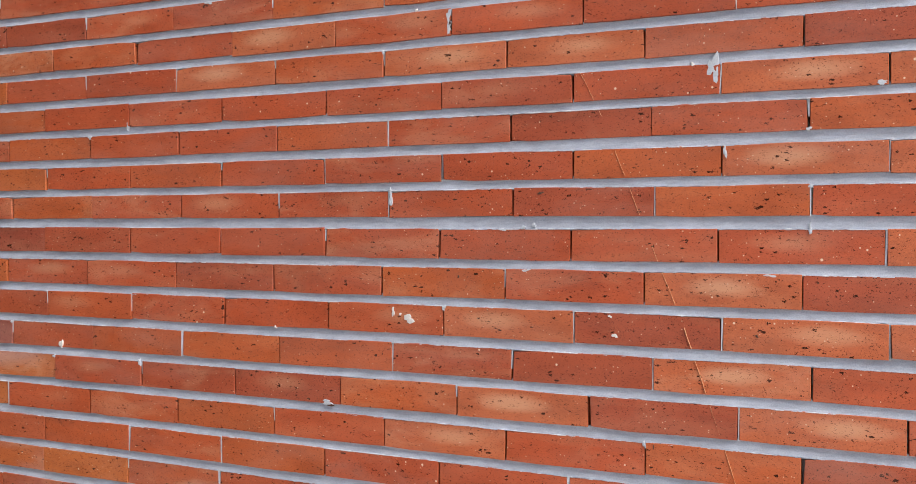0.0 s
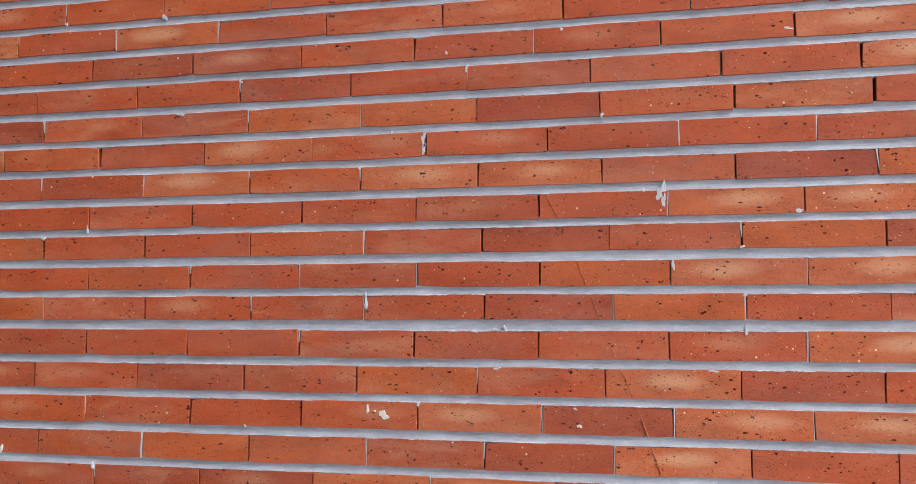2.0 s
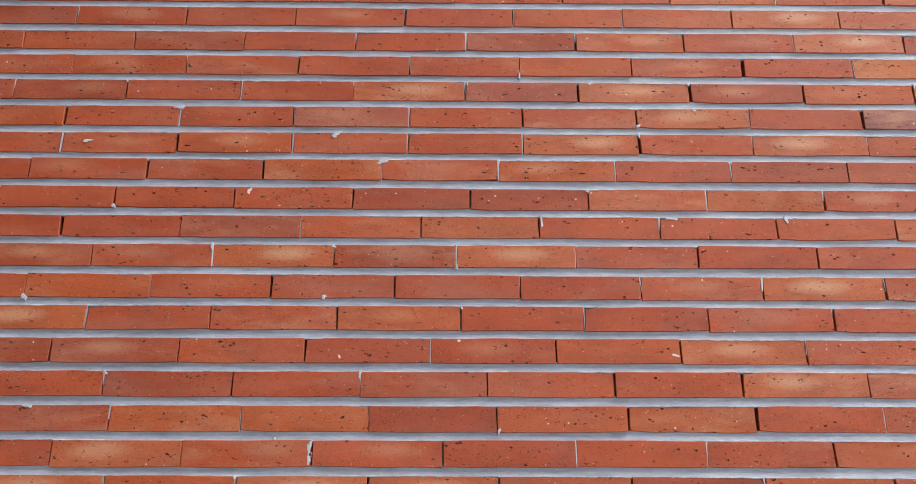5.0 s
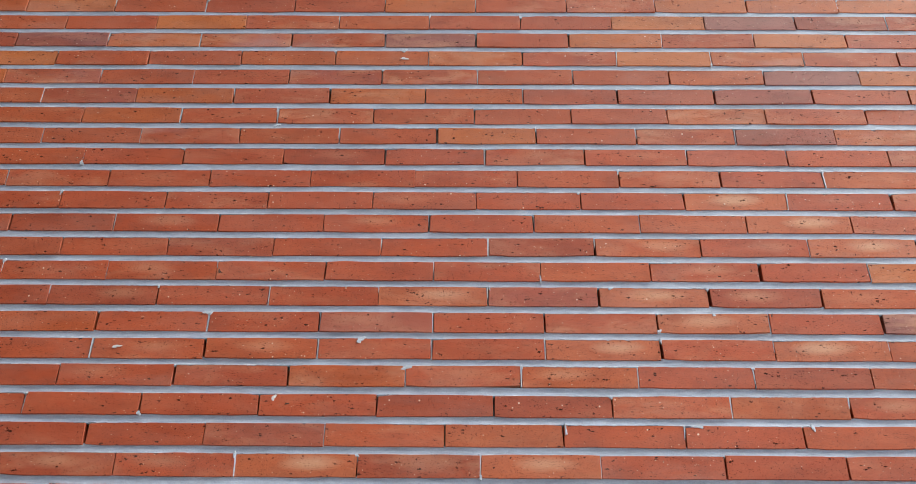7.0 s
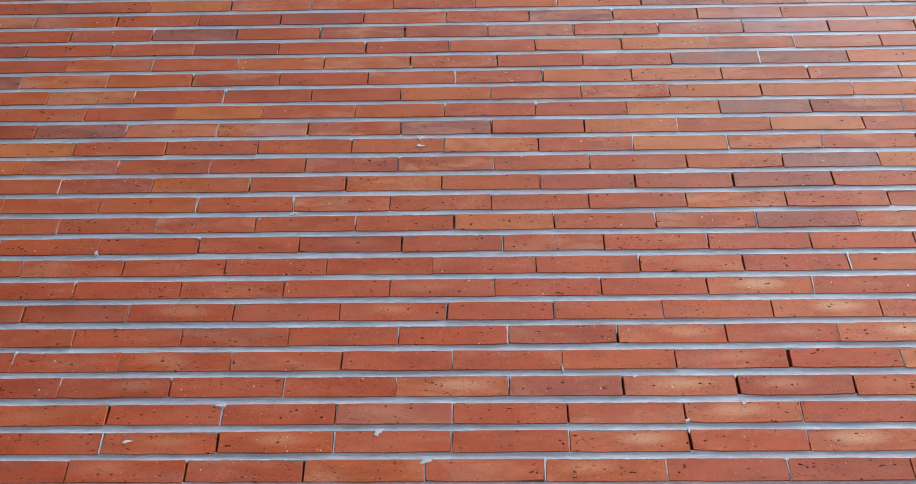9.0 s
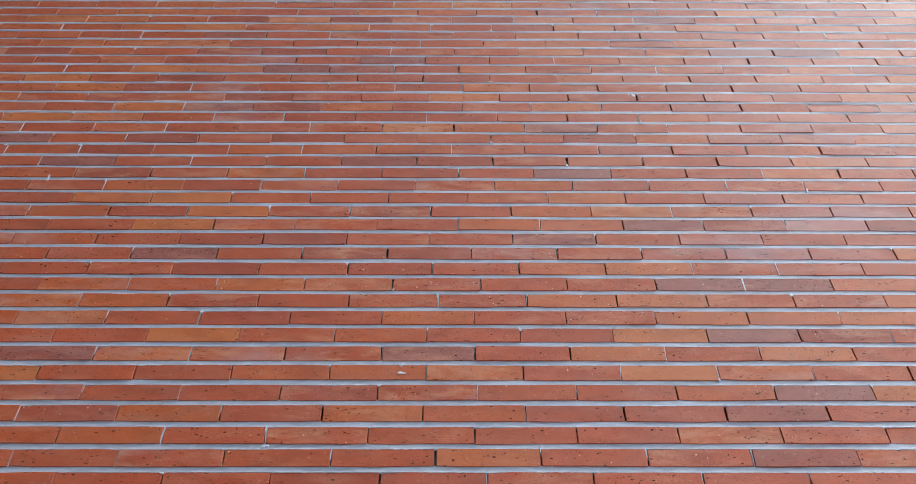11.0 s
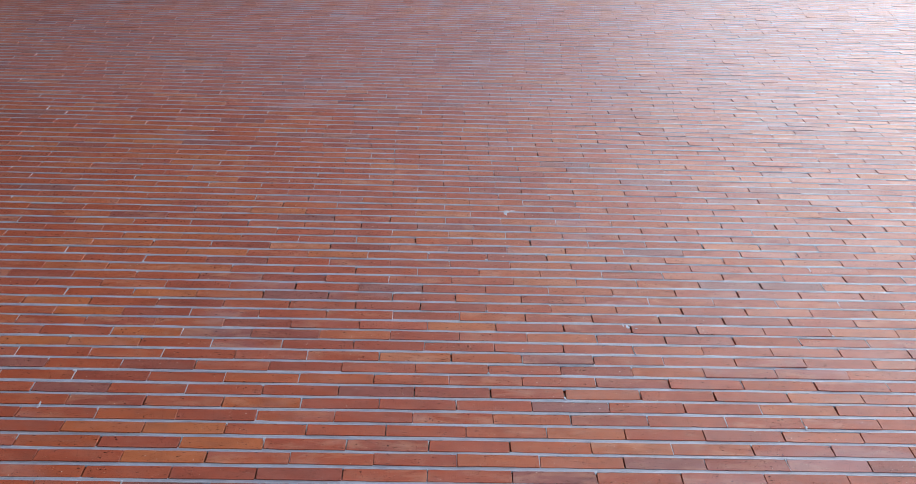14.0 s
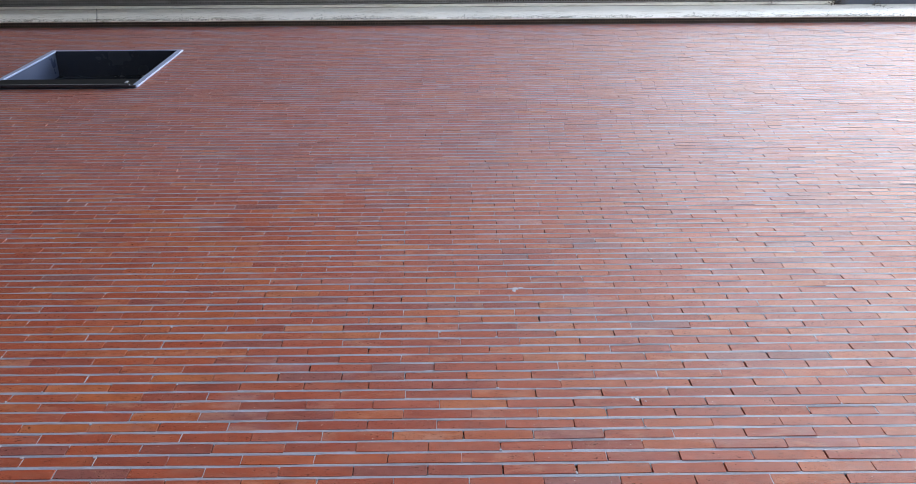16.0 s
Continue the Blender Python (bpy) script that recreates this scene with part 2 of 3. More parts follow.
BRICK_NEAR = brick_material("fired_brick_single", True)
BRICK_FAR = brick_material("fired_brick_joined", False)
MORTAR = mortar_material("grey_mortar", (0.235, 0.245, 0.300), (0.385, 0.400, 0.490))
LIME = mortar_material("pale_mortar", (0.36, 0.37, 0.43), (0.53, 0.54, 0.61))
CORE = mortar_material("wall_core", (0.34, 0.34, 0.36), (0.44, 0.44, 0.46))
ALU = plain_material("anodised_aluminium", (0.40, 0.48, 0.72), (0.48, 0.56, 0.80), 0.35, 3.0, 0.4)
LINING = plain_material("dark_window_lining", (0.034, 0.040, 0.054), (0.042, 0.049, 0.066), 0.26, 2.0)
# lighter, bluer copy of the lining: reflected sky put into the colour
JAMB = plain_material("lining_sky_tint", (0.070, 0.092, 0.165), (0.085, 0.112, 0.195), 0.3, 2.0)
RUBBER = plain_material("black_coated_panel", (0.012, 0.012, 0.013), (0.02, 0.02, 0.022), 0.75, 30.0)
RUBBER.node_tree.nodes["Principled BSDF"].inputs["Specular IOR Level"].default_value = 0.05
BOARD = stained_paint("stained_white_soffit_paint")
VENT = plain_material("brown_vent_plastic", (0.075, 0.055, 0.038), (0.16, 0.125, 0.09), 0.6, 18.0)
GUARD = plain_material("grey_gutter_mesh", (0.13, 0.125, 0.12), (0.34, 0.335, 0.33), 0.5, 30.0)
# near-black that stands in for shade in gaps and the unlit room
DARK = plain_material("shade_black", (0.018, 0.017, 0.016), (0.03, 0.028, 0.026), 0.8, 6.0)
TWIG = plain_material("dry_twig", (0.05, 0.035, 0.022), (0.13, 0.095, 0.06), 0.8, 60.0)
CINDER = plain_material("dark_cinder", (0.030, 0.016, 0.012), (0.12, 0.045, 0.028), 0.85, 300.0, 0.0, 0.001)
PAVING = plain_material("grey_paving", (0.56, 0.555, 0.545), (0.66, 0.655, 0.64), 0.8, 1.6, 0.0, 0.002)
PAINT_SPOT = mortar_material("white_paint_spot", (0.50, 0.46, 0.46), (0.62, 0.58, 0.58))
THREAD = plain_material("pale_thread", (0.62, 0.33, 0.17), (0.72, 0.42, 0.24), 0.6, 50.0)

GLASS, gn, gk, gb = material("dark_window_glass")
gb.inputs["Base Color"].default_value = (0.02, 0.023, 0.026, 1)
gb.inputs["Roughness"].default_value, gb.inputs["IOR"].default_value = 0.03, 1.5
gb.inputs["Transmission Weight"].default_value = 0.6


# ---- building blocks ----
def box(bm, x0, x1, y0, y1, z0, z1, bevel=0.0):
    got = bmesh.ops.create_cube(bm, size=1.0)["verts"]
    for v in got:
        v.co = Vector(((x0 + x1) / 2 + v.co.x * (x1 - x0), (y0 + y1) / 2 + v.co.y * (y1 - y0), (z0 + z1) / 2 + v.co.z * (z1 - z0)))
    if bevel:
        edges = list({e for v in got for e in v.link_edges})
        bmesh.ops.bevel(bm, geom=edges, offset=bevel, segments=2, profile=0.5, affect="EDGES")


def part(name, bm, mat, parent=None, label=""):
    me = bpy.data.meshes.new(name)
    bm.to_mesh(me)
    bm.free()
    me.materials.append(mat)
    ob = new(name, me)
    ob.parent = parent
    return tagged(ob, label)


def raw_part(name, verts, faces, mat, parent=None, label="", kind=""):
    me = bpy.data.meshes.new(name)
    me.from_pydata(verts, [], faces)
    me.materials.append(mat)
    ob = new(name, me)
    ob.parent = parent
    return tagged(ob, label, kind=kind)


# ---- the wall's plan: courses, joints, opening ----
WALL_X0, WALL_X1, WALL_TOP = -5.3, 7.6, 12.046
BRICK_PITCH = 0.243
WIN = (-3.715, -2.497, 9.335, 10.755)       # opening: x0, x1, z0, z1
# where a head joint falls in each course, in millimetres, from the course at 1.12 m upwards
JOINT_MM = [192, 78, 225, 91, 201, 75, 193, 90, 196, 85, 195, 77, 217, 75, 56, 188, 3, 119, 237, 165, 24, 81, 137, 135, 15, 135, 13, 122,
            231, 84, 9, 136, 224, 105, 239, 110, 235, 108, 231, 135, 8, 119, 229, 107, 194, 107, 221, 60, 189, 59, 167, 56, 175, 81, 205,
            95, 208, 66, 199, 67, 179, 46, 176, 84, 168, 29, 170, 36, 157, 25, 155, 22, 157, 26, 148, 30, 149, 27, 145, 25, 135, 15, 139,
            237, 136, 3, 143, 16, 136, 19]


def course_z(k):
    """The middle height of course k and its pitch; the beds grow thinner upwards."""
    if k < 7:
        return 1.117 + 0.0704 * k, 0.0704
    if k < 18:
        return 1.610 + 0.0650 * (k - 7), 0.0650
    return 2.325 + 0.06325 * (k - 18), 0.0633


def bed_of(z):
    """How thick the bed is at a height."""
    u = max(0.0, min(1.0, (z - 3.1) / 2.4))
    return 0.0165 - 0.0062 * u


rng = random.Random(11)
COURSES = []
phase = 0.06
for k in range(-15, 200):
    z, pitch = course_z(k)
    if z - pitch / 2 < 0 or z + pitch / 2 > WALL_TOP:
        continue
    if 0 <= k < len(JOINT_MM):
        phase = JOINT_MM[k] / 1000
    else:
        phase = (phase + BRICK_PITCH * rng.uniform(0.40, 0.60)) % BRICK_PITCH
    COURSES.append((k, z, pitch, phase))


def wander(k, x):
    """How far a course strays from level at x."""
    return 0.0022 * noise.noise((x * 0.9, k * 7.3, 1.7)) + 0.0008 * noise.noise((x * 4.0, k * 3.1, 8.2))


def brick_shape(seed):
    """Front outline of a unit brick in millimetres off its nominal edges: ten points, three of them along each bed."""
    r = random.Random(seed)
    pts = []
    for u, w in ((-0.5, -0.5), (-0.27, -0.5), (0.0, -0.5), (0.27, -0.5), (0.5, -0.5), (0.5, 0.5), (0.27, 0.5), (0.0, 0.5), (-0.27, 0.5), (-0.5, 0.5)):
        corner = abs(u) == 0.5
        du = -math.copysign(r.uniform(0.0, 0.0012), u) if corner else r.uniform(-0.02, 0.02)
        dw = r.gauss(0, 0.0005) - (math.copysign(r.uniform(0.0, 0.0008), w) if corner else 0)
        if corner and r.random() < 0.12:
            du, dw = du - math.copysign(0.0018, u), dw - math.copysign(0.0025, w)
        pts.append((u, w, du, dw))
    return pts


SHAPES = [brick_shape(s) for s in range(48)]
FACES = [tuple(range(10))] + [(i, 10 + i, 10 + (i + 1) % 10, (i + 1) % 10) for i in range(10)] + \
        [(10 + i, 20 + i, 20 + (i + 1) % 10, 10 + (i + 1) % 10) for i in range(10)]


def brick_verts(shape, length, height):
    """Three rings: worn front edge, arris, back."""
    ring = [(u * length + du, w * height + dw) for u, w, du, dw in shape]
    inset = 0.0008
    front = [(x - math.copysign(inset, x) * (abs(x) > 0.3 * length), 0.0, z - (inset if z > 0 else -0.4 * inset)) for x, z in ring]
    return front + [(x, 0.0010, z) for x, z in ring] + [(x, 0.045, z) for x, z in ring]


# ---- ground ----
bm = bmesh.new()
box(bm, -600, 600, -600, 600, -0.2, 0.0)
tagged(part("ground", bm, PAVING), "plain grey paved ground before the brick facade", "ground", kind="structure")

# ---- plain unseen walls added to cut light from the south and west ----
BLOCKER = plain_material("blocker_dark_grey", (0.042, 0.040, 0.038), (0.066, 0.063, 0.060), 0.85, 1.2, 0.0, 0.003)
bm = bmesh.new()
box(bm, -5.7, -0.3, -4.9, -4.5, 0, 18.0)
tagged(part("shade_wall_south", bm, BLOCKER), "unseen dark grey wall added to block light from the south", "wall", kind="structure")
bm = bmesh.new()
box(bm, -5.7, -5.3, -4.5, 0.42, 0, 34.0)
tagged(part("shade_wall_west", bm, BLOCKER), "unseen dark grey side wall added to block light from the west", "wall", kind="structure")

# an unseen wing added to shade the facade's left, its roof sloping up to the west
bm = bmesh.new()
profile = ((-5.28, 0.0), (-1.32, 0.0), (-1.32, 3.80), (-3.62, 8.60), (-5.28, 8.60))
front = [bm.verts.new((x, -4.5, z)) for x, z in profile]
back = [bm.verts.new((x, -0.006, z)) for x, z in profile]
bm.faces.new(front)
bm.faces.new(back[::-1])
for i in range(5):
    bm.faces.new((front[i], back[i], back[(i + 1) % 5], front[(i + 1) % 5]))
bmesh.ops.recalc_face_normals(bm, faces=bm.faces)
tagged(part("shade_wing", bm, BLOCKER), "unseen dark grey wing with a sloping top, added to shade the left", "wall", kind="structure")

# ---- the wall: core, mortar, bricks ----
bm = bmesh.new()
Y0, Y1 = 0.028, 0.42
box(bm, WALL_X0, WIN[0], Y0, Y1, 0, WALL_TOP)
box(bm, WIN[1], WALL_X1, Y0, Y1, 0, WALL_TOP)
box(bm, WIN[0], WIN[1], Y0, Y1, 0, WIN[2])
box(bm, WIN[0], WIN[1], Y0, Y1, WIN[3], WALL_TOP)
wall = part("wall_north", bm, CORE)
tagged(wall, "tall red brick facade with raked grey mortar joints", "wall", kind="structure")

near, far_v, far_f = [], [], []
head_v, head_f = [], []
smear_v, smear_f = [], []


def blob(x, z, rx, rz, r):
    """A smear of mortar standing a little off the brick face."""
    n0, count = len(smear_v), 13
    lean = r.uniform(0, 6.28)
    smear_v.append((x, -0.0019, z))
    for i in range(count):
        a = 2 * math.pi * i / count
        s = 0.80 + 0.25 * math.sin(2 * a + lean) + 0.15 * math.sin(3 * a - lean) + r.uniform(-0.28, 0.26)
        smear_v.append((x + rx * s * math.cos(a), -0.0014 + r.uniform(-0.0003, 0.0003), z + rz * s * math.sin(a)))
    for i in range(count):
        a = 2 * math.pi * i / count
        v = smear_v[n0 + 1 + i]
        smear_v.append((x + (v[0] - x) * 1.1, 0.004, z + (v[2] - z) * 1.1))
    for i in range(count):
        j = (i + 1) % count
        smear_f.append((n0, n0 + 1 + j, n0 + 1 + i))
        smear_f.append((n0 + 1 + i, n0 + 1 + j, n0 + 1 + count + j, n0 + 1 + count + i))


for k, z, pitch, phase in COURSES:
    height = pitch - bed_of(z)
    n0 = math.floor((WALL_X0 - phase) / BRICK_PITCH)
    n1 = math.ceil((WALL_X1 - phase) / BRICK_PITCH)
    joints = [phase + n * BRICK_PITCH + rng.gauss(0, 0.0016) for n in range(n0, n1 + 1)]
    cut = z + height / 2 > WIN[2] - 0.01 and z - height / 2 < WIN[3] + 0.01
    for n in range(len(joints) - 1):
        gap = rng.choice((0.0004, 0.0005, 0.0006, 0.0008, 0.0010, 0.0013, 0.0016, 0.0021, 0.0029) if z < 2.5 else
                         (0.0002, 0.0004, 0.0006, 0.0008, 0.0012, 0.0016, 0.0022, 0.0030, 0.0044) if z < 5.5 else
                         (0.0001, 0.0001, 0.0002, 0.0003, 0.0004, 0.0006, 0.0009, 0.0014, 0.0028))
        a, b = max(joints[n] + gap / 2, WALL_X0), min(joints[n + 1] - gap / 2, WALL_X1)
        shape = rng.randrange(len(SHAPES))
        loose = 1.0 if z < 3.1 else 0.75 if z < 5.5 else 0.95
        proud = loose * max(-0.0014, min(0.0014, rng.gauss(0, 0.0007)))
        turn = (rng.gauss(0, 0.50 if z < 4.0 else 0.95), rng.gauss(0, 0.22), rng.gauss(0, 0.28))
        pieces = [(a, b)]
        if cut and b > WIN[0] and a < WIN[1]:
            pieces = [(a, min(b, WIN[0] - 0.004)), (max(a, WIN[1] + 0.004), b)]
        for a, b in pieces:
            if b - a < 0.02:
                continue
            x = (a + b) / 2
            m = pose(x, proud, z + wander(k, x), *turn)
            if -1.05 < x < 1.12 and 1.08 < z < 3.10 and b - a > 0.2:
                near.append((shape, round(b - a, 3), height, m))
            else:
                v0 = len(far_v)
                far_v.extend(tuple(m @ Vector(c)) for c in brick_verts(SHAPES[shape], b - a, height))
                far_f.extend(tuple(v0 + i for i in f) for f in FACES)
        # head joint: some pointed nearly flush, most left open
        x, zz = joints[n], z + wander(k, joints[n])
        if cut and WIN[0] - 0.02 < x < WIN[1] + 0.02:
            continue
        if rng.random() < 0.42:
            w, d = rng.uniform(0.0004, 0.0014), rng.uniform(-0.0004, 0.003)
            lo, hi = zz - height / 2, zz + height / 2
            if rng.random() < 0.4:
                lo = zz - height * rng.uniform(-0.2, 0.2)
            h0 = len(head_v)
            a, b = w * rng.uniform(0.3, 1.0), w * rng.uniform(0.9, 1.9)
            lean = rng.gauss(0, 0.0006)
            head_v.extend([(x - a - lean, d, lo), (x + a - lean, d, lo), (x + b + lean, d - 0.0004, hi), (x - b + lean, d - 0.0004, hi),
                           (x - a, 0.03, lo), (x + a, 0.03, lo), (x + b, 0.03, hi), (x - b, 0.03, hi)])
            head_f.extend([tuple(h0 + i for i in f) for f in ((0, 1, 2, 3), (0, 3, 7, 4), (1, 5, 6, 2), (3, 2, 6, 7), (0, 4, 5, 1))])
        if rng.random() < (0.09 if z < 2.2 else 0.19):
            top = rng.random() < 0.8
            blob(x + rng.gauss(0, 0.002), zz + (0.5 if top else -0.5) * height - (0.003 if top else -0.002),
                 rng.uniform(0.0015, 0.0055), rng.uniform(0.003, 0.010), rng)

# bed joints: weather-struck mortar, set back under the brick above and wiped out to the arris of the brick below
bed_v, bed_f = [], []
lip_v, lip_f = [], []


def setback(k, x, z):
    """How far the top of a bed lies behind the brick faces; less higher up the wall."""
    u = max(0.0, min(1.0, (z - 2.2) / 3.0))
    return (0.0040 - 0.0050 * u) * (1.0 + 0.30 * noise.noise((x * 3.5, k * 3.7, 9.1)) + 0.2 * noise.noise((x * 11, k * 6.1, 2.4)))


def bed_run(k, top, bed, x_from, x_to, step):
    """One stretch of a bed above the brick tops at the given height, with a ragged lower edge."""
    steps = max(2, int((x_to - x_from) / step))
    v0 = len(bed_v)
    for i in range(steps + 1):
        x = x_from + (x_to - x_from) * i / steps
        lo = top + wander(k, x)
        t1, t2 = noise.noise((x * 6, k * 5.1, 0.3)), noise.noise((x * 17, k * 2.7, 4.4))
        t3 = noise.noise((x * 110, k * 1.7, 3.9)) + 0.6 * noise.noise((x * 260, k * 2.3, 1.2)) if step < 0.02 else 0.0
        over = 0.0005 + 0.0012 * t1 + 0.0017 * t3
        d = setback(k, x, top)
        bed_v.append((x, 0.0050, lo - 0.0030))
        bed_v.append((x, 0.0007 - 0.0008 * t2, lo - over))
        bed_v.append((x, 0.0008 + 0.42 * d + 0.0004 * t3, lo + 0.0034 + 0.001 * t2))
        bed_v.append((x, 0.0006 + 0.88 * d + 0.0004 * t1, lo + 0.52 * bed + 0.0015 * t1))
        bed_v.append((x, 0.0008 + d, lo + bed - 0.0014 + 0.0006 * t3))
        bed_v.append((x, 0.0012 + d, lo + bed + 0.0030))
    for i in range(steps):
        for j in range(5):
            q = v0 + 6 * i + j
            bed_f.append((q, q + 6, q + 7, q + 1))


def lip_run(k, top, x_from, x_to, step):
    """Broken pale crumbs where the mortar was wiped over the arris of the bricks below."""
    steps = int((x_to - x_from) / step)
    for i in range(steps + 1):
        x = x_from + i * step
        a = noise.noise((x * 9, k * 4.3, 2.2)) + 0.7 * noise.noise((x * 60, k * 1.9, 6.1)) + 0.7 * noise.noise((x * 190, k * 2.9, 3.3))
        b = noise.noise((x * 3, k * 8.3, 5.2))
        up = max(0.0, -0.0001 + (0.0019 if top < 2.2 else 0.0024) * a + 0.0013 * b)
        zt = top + wander(k, x) - 0.0004
        lip_v.extend([(x, 0.0008, zt - 0.0004 - 0.6 * up), (x, -0.0001, zt), (x, 0.0010, zt + up), (x, 0.0060, zt + 0.6 * up + 0.0006)])
        if i and up > 0.0:
            q = len(lip_v) - 8
            lip_f.extend([(q + j, q + 4 + j, q + 5 + j, q + 1 + j) for j in range(3)])


for k, z, pitch, phase in COURSES:
    top = z + (pitch - bed_of(z)) / 2
    above, rise = course_z(k + 1)
    bed = above - (rise - bed_of(above)) / 2 - top
    if WIN[2] - 0.02 < z + pitch / 2 < WIN[3] + 0.02:
        stretches = ((WALL_X0, WIN[0], 0.06), (WIN[1], WALL_X1, 0.06))
    elif 1.0 < z < 3.7:
        stretches = ((WALL_X0, -1.5, 0.05), (-1.5, 1.5, 0.0034), (1.5, WALL_X1, 0.05))
    elif 3.7 <= z < 5.6:
        stretches = ((WALL_X0, -2.2, 0.05), (-2.2, 2.4, 0.018), (2.4, WALL_X1, 0.05))
    else:
        stretches = ((WALL_X0, WALL_X1, 0.06),)
    for x_from, x_to, step in stretches:
        bed_run(k, top, bed, x_from, x_to, step)
        lip_run(k, top, x_from, x_to, min(step, 0.05))
raw_part("mortar_lip", lip_v, lip_f, LIME, wall, "pale wiped edge of the mortar beds", "stuff")
raw_part("bed_mortar", bed_v, bed_f, MORTAR, wall, "bluish grey struck mortar beds", "stuff")
raw_part("head_mortar", head_v, head_f, LIME, wall, "pale mortar in the head joints", "stuff")
# mortar plugs, splashes and paint spots that stand out: x, z, half width, half height in metres
for x, z, rx, rz in ((0.426, 1.826, 0.010, 0.020), (0.432, 1.812, 0.005, 0.018), (-0.033, 1.945, 0.0045, 0.020), (-0.032, 1.925, 0.004, 0.016),
                     (0.110, 1.568, 0.006, 0.003), (0.128, 1.572, 0.004, 0.004), (0.573, 1.566, 0.004, 0.008), (-0.150, 1.622, 0.003, 0.014),
                     (-0.013, 2.602, 0.008, 0.006), (0.412, 2.400, 0.003, 0.014), (-0.261, 3.178, 0.010, 0.005), (0.046, 3.425, 0.006, 0.008),
                     (0.815, 4.678, 0.009, 0.009), (0.800, 4.690, 0.003, 0.013), (0.845, 4.668, 0.005, 0.003), (-1.099, 4.196, 0.006, 0.016), (0.426, 5.575, 0.016, 0.024), (0.455, 5.590, 0.014, 0.008)):
    blob(x, z, rx, rz, rng)
# smears squeezed out along the beds
for x, z, rx, rz in ((0.67, 1.784, 0.0097, 0.0039), (-0.151, 1.623, 0.0034, 0.0126), (-0.287, 1.233, 0.0143, 0.005), (0.114, 1.4936, 0.0081, 0.0027), (0.07, 1.5639, 0.0066, 0.0028), (0.084, 2.5348, 0.0146, 0.0055), (-0.017, 2.597, 0.0089, 0.0056), (0.679, 2.4087, 0.0134, 0.0043), (0.912, 2.408, 0.0038, 0.0097), (0.747, 2.6616, 0.006, 0.0045), (-0.357, 2.6616, 0.007, 0.0045), (0.528, 2.7252, 0.0061, 0.0034), (-0.022, 2.238, 0.0055, 0.0041), (0.624, 2.622, 0.005, 0.0045), (-0.566, 2.0213, 0.0097, 0.0044), (0.446, 1.689, 0.0034, 0.0117), (0.515, 1.4935, 0.0086, 0.0029)):
    blob(x, z, rx, rz, rng)
spots_from = len(smear_v), len(smear_f)
for x, z, rx, rz in ((-0.112, 1.400, 0.0115, 0.0080), (-0.145, 1.412, 0.0035, 0.0085), (-0.130, 1.408, 0.003, 0.002), (-0.974, 1.308, 0.0055, 0.0105),
                     (-0.405, 1.372, 0.003, 0.003), (-0.539, 2.580, 0.0130, 0.0035), (-0.188, 2.466, 0.0045, 0.0075), (0.661, 2.123, 0.0080, 0.0030),
                     (0.270, 1.388, 0.0045, 0.0045), (0.262, 1.420, 0.004, 0.003), (0.395, 1.830, 0.0035, 0.0035), (0.014, 2.118, 0.0035, 0.003),
                     (0.244, 2.150, 0.005, 0.0025), (-0.098, 1.962, 0.003, 0.003), (0.046, 3.398, 0.011, 0.004)):
    blob(x, z, rx, rz, rng)
base = spots_from[0]
raw_part("paint_spots", smear_v[base:], [tuple(i - base for i in f) for f in smear_f[spots_from[1]:]], PAINT_SPOT, wall,
         "dried white paint spots on the bricks", "stuff")
del smear_v[base:], smear_f[spots_from[1]:]
chips_from = len(smear_v), len(smear_f)
for x, z, rx, rz in ((0.14, 1.627, 0.0072, 0.0026), (-0.013, 1.48, 0.0027, 0.002), (0.336, 1.208, 0.0019, 0.0037), (-0.279, 1.228, 0.0058, 0.0029), (0.496, 1.398, 0.003, 0.0024), (-0.731, 1.621, 0.0024, 0.0024), (-0.343, 2.765, 0.0033, 0.0058), (0.872, 2.66, 0.0025, 0.0065), (-0.159, 2.453, 0.007, 0.0016), (-0.03, 1.932, 0.0023, 0.0097), (0.373, 1.939, 0.0036, 0.0021)):
    blob(x, z, rx, rz, rng)
base = chips_from[0]
raw_part("burnt_spots", smear_v[base:], [tuple(i - base for i in f) for f in smear_f[chips_from[1]:]], CINDER, wall,
         "dark cindery spots on the bricks", "stuff")
del smear_v[base:], smear_f[chips_from[1]:]
# a long scratch that runs down over the brick faces only
scratch_v, scratch_f = [], []
SCRATCH = ((0.012, 2.175), (0.130, 1.992), (0.247, 1.753), (0.331, 1.539), (0.384, 1.407), (0.470, 1.150))
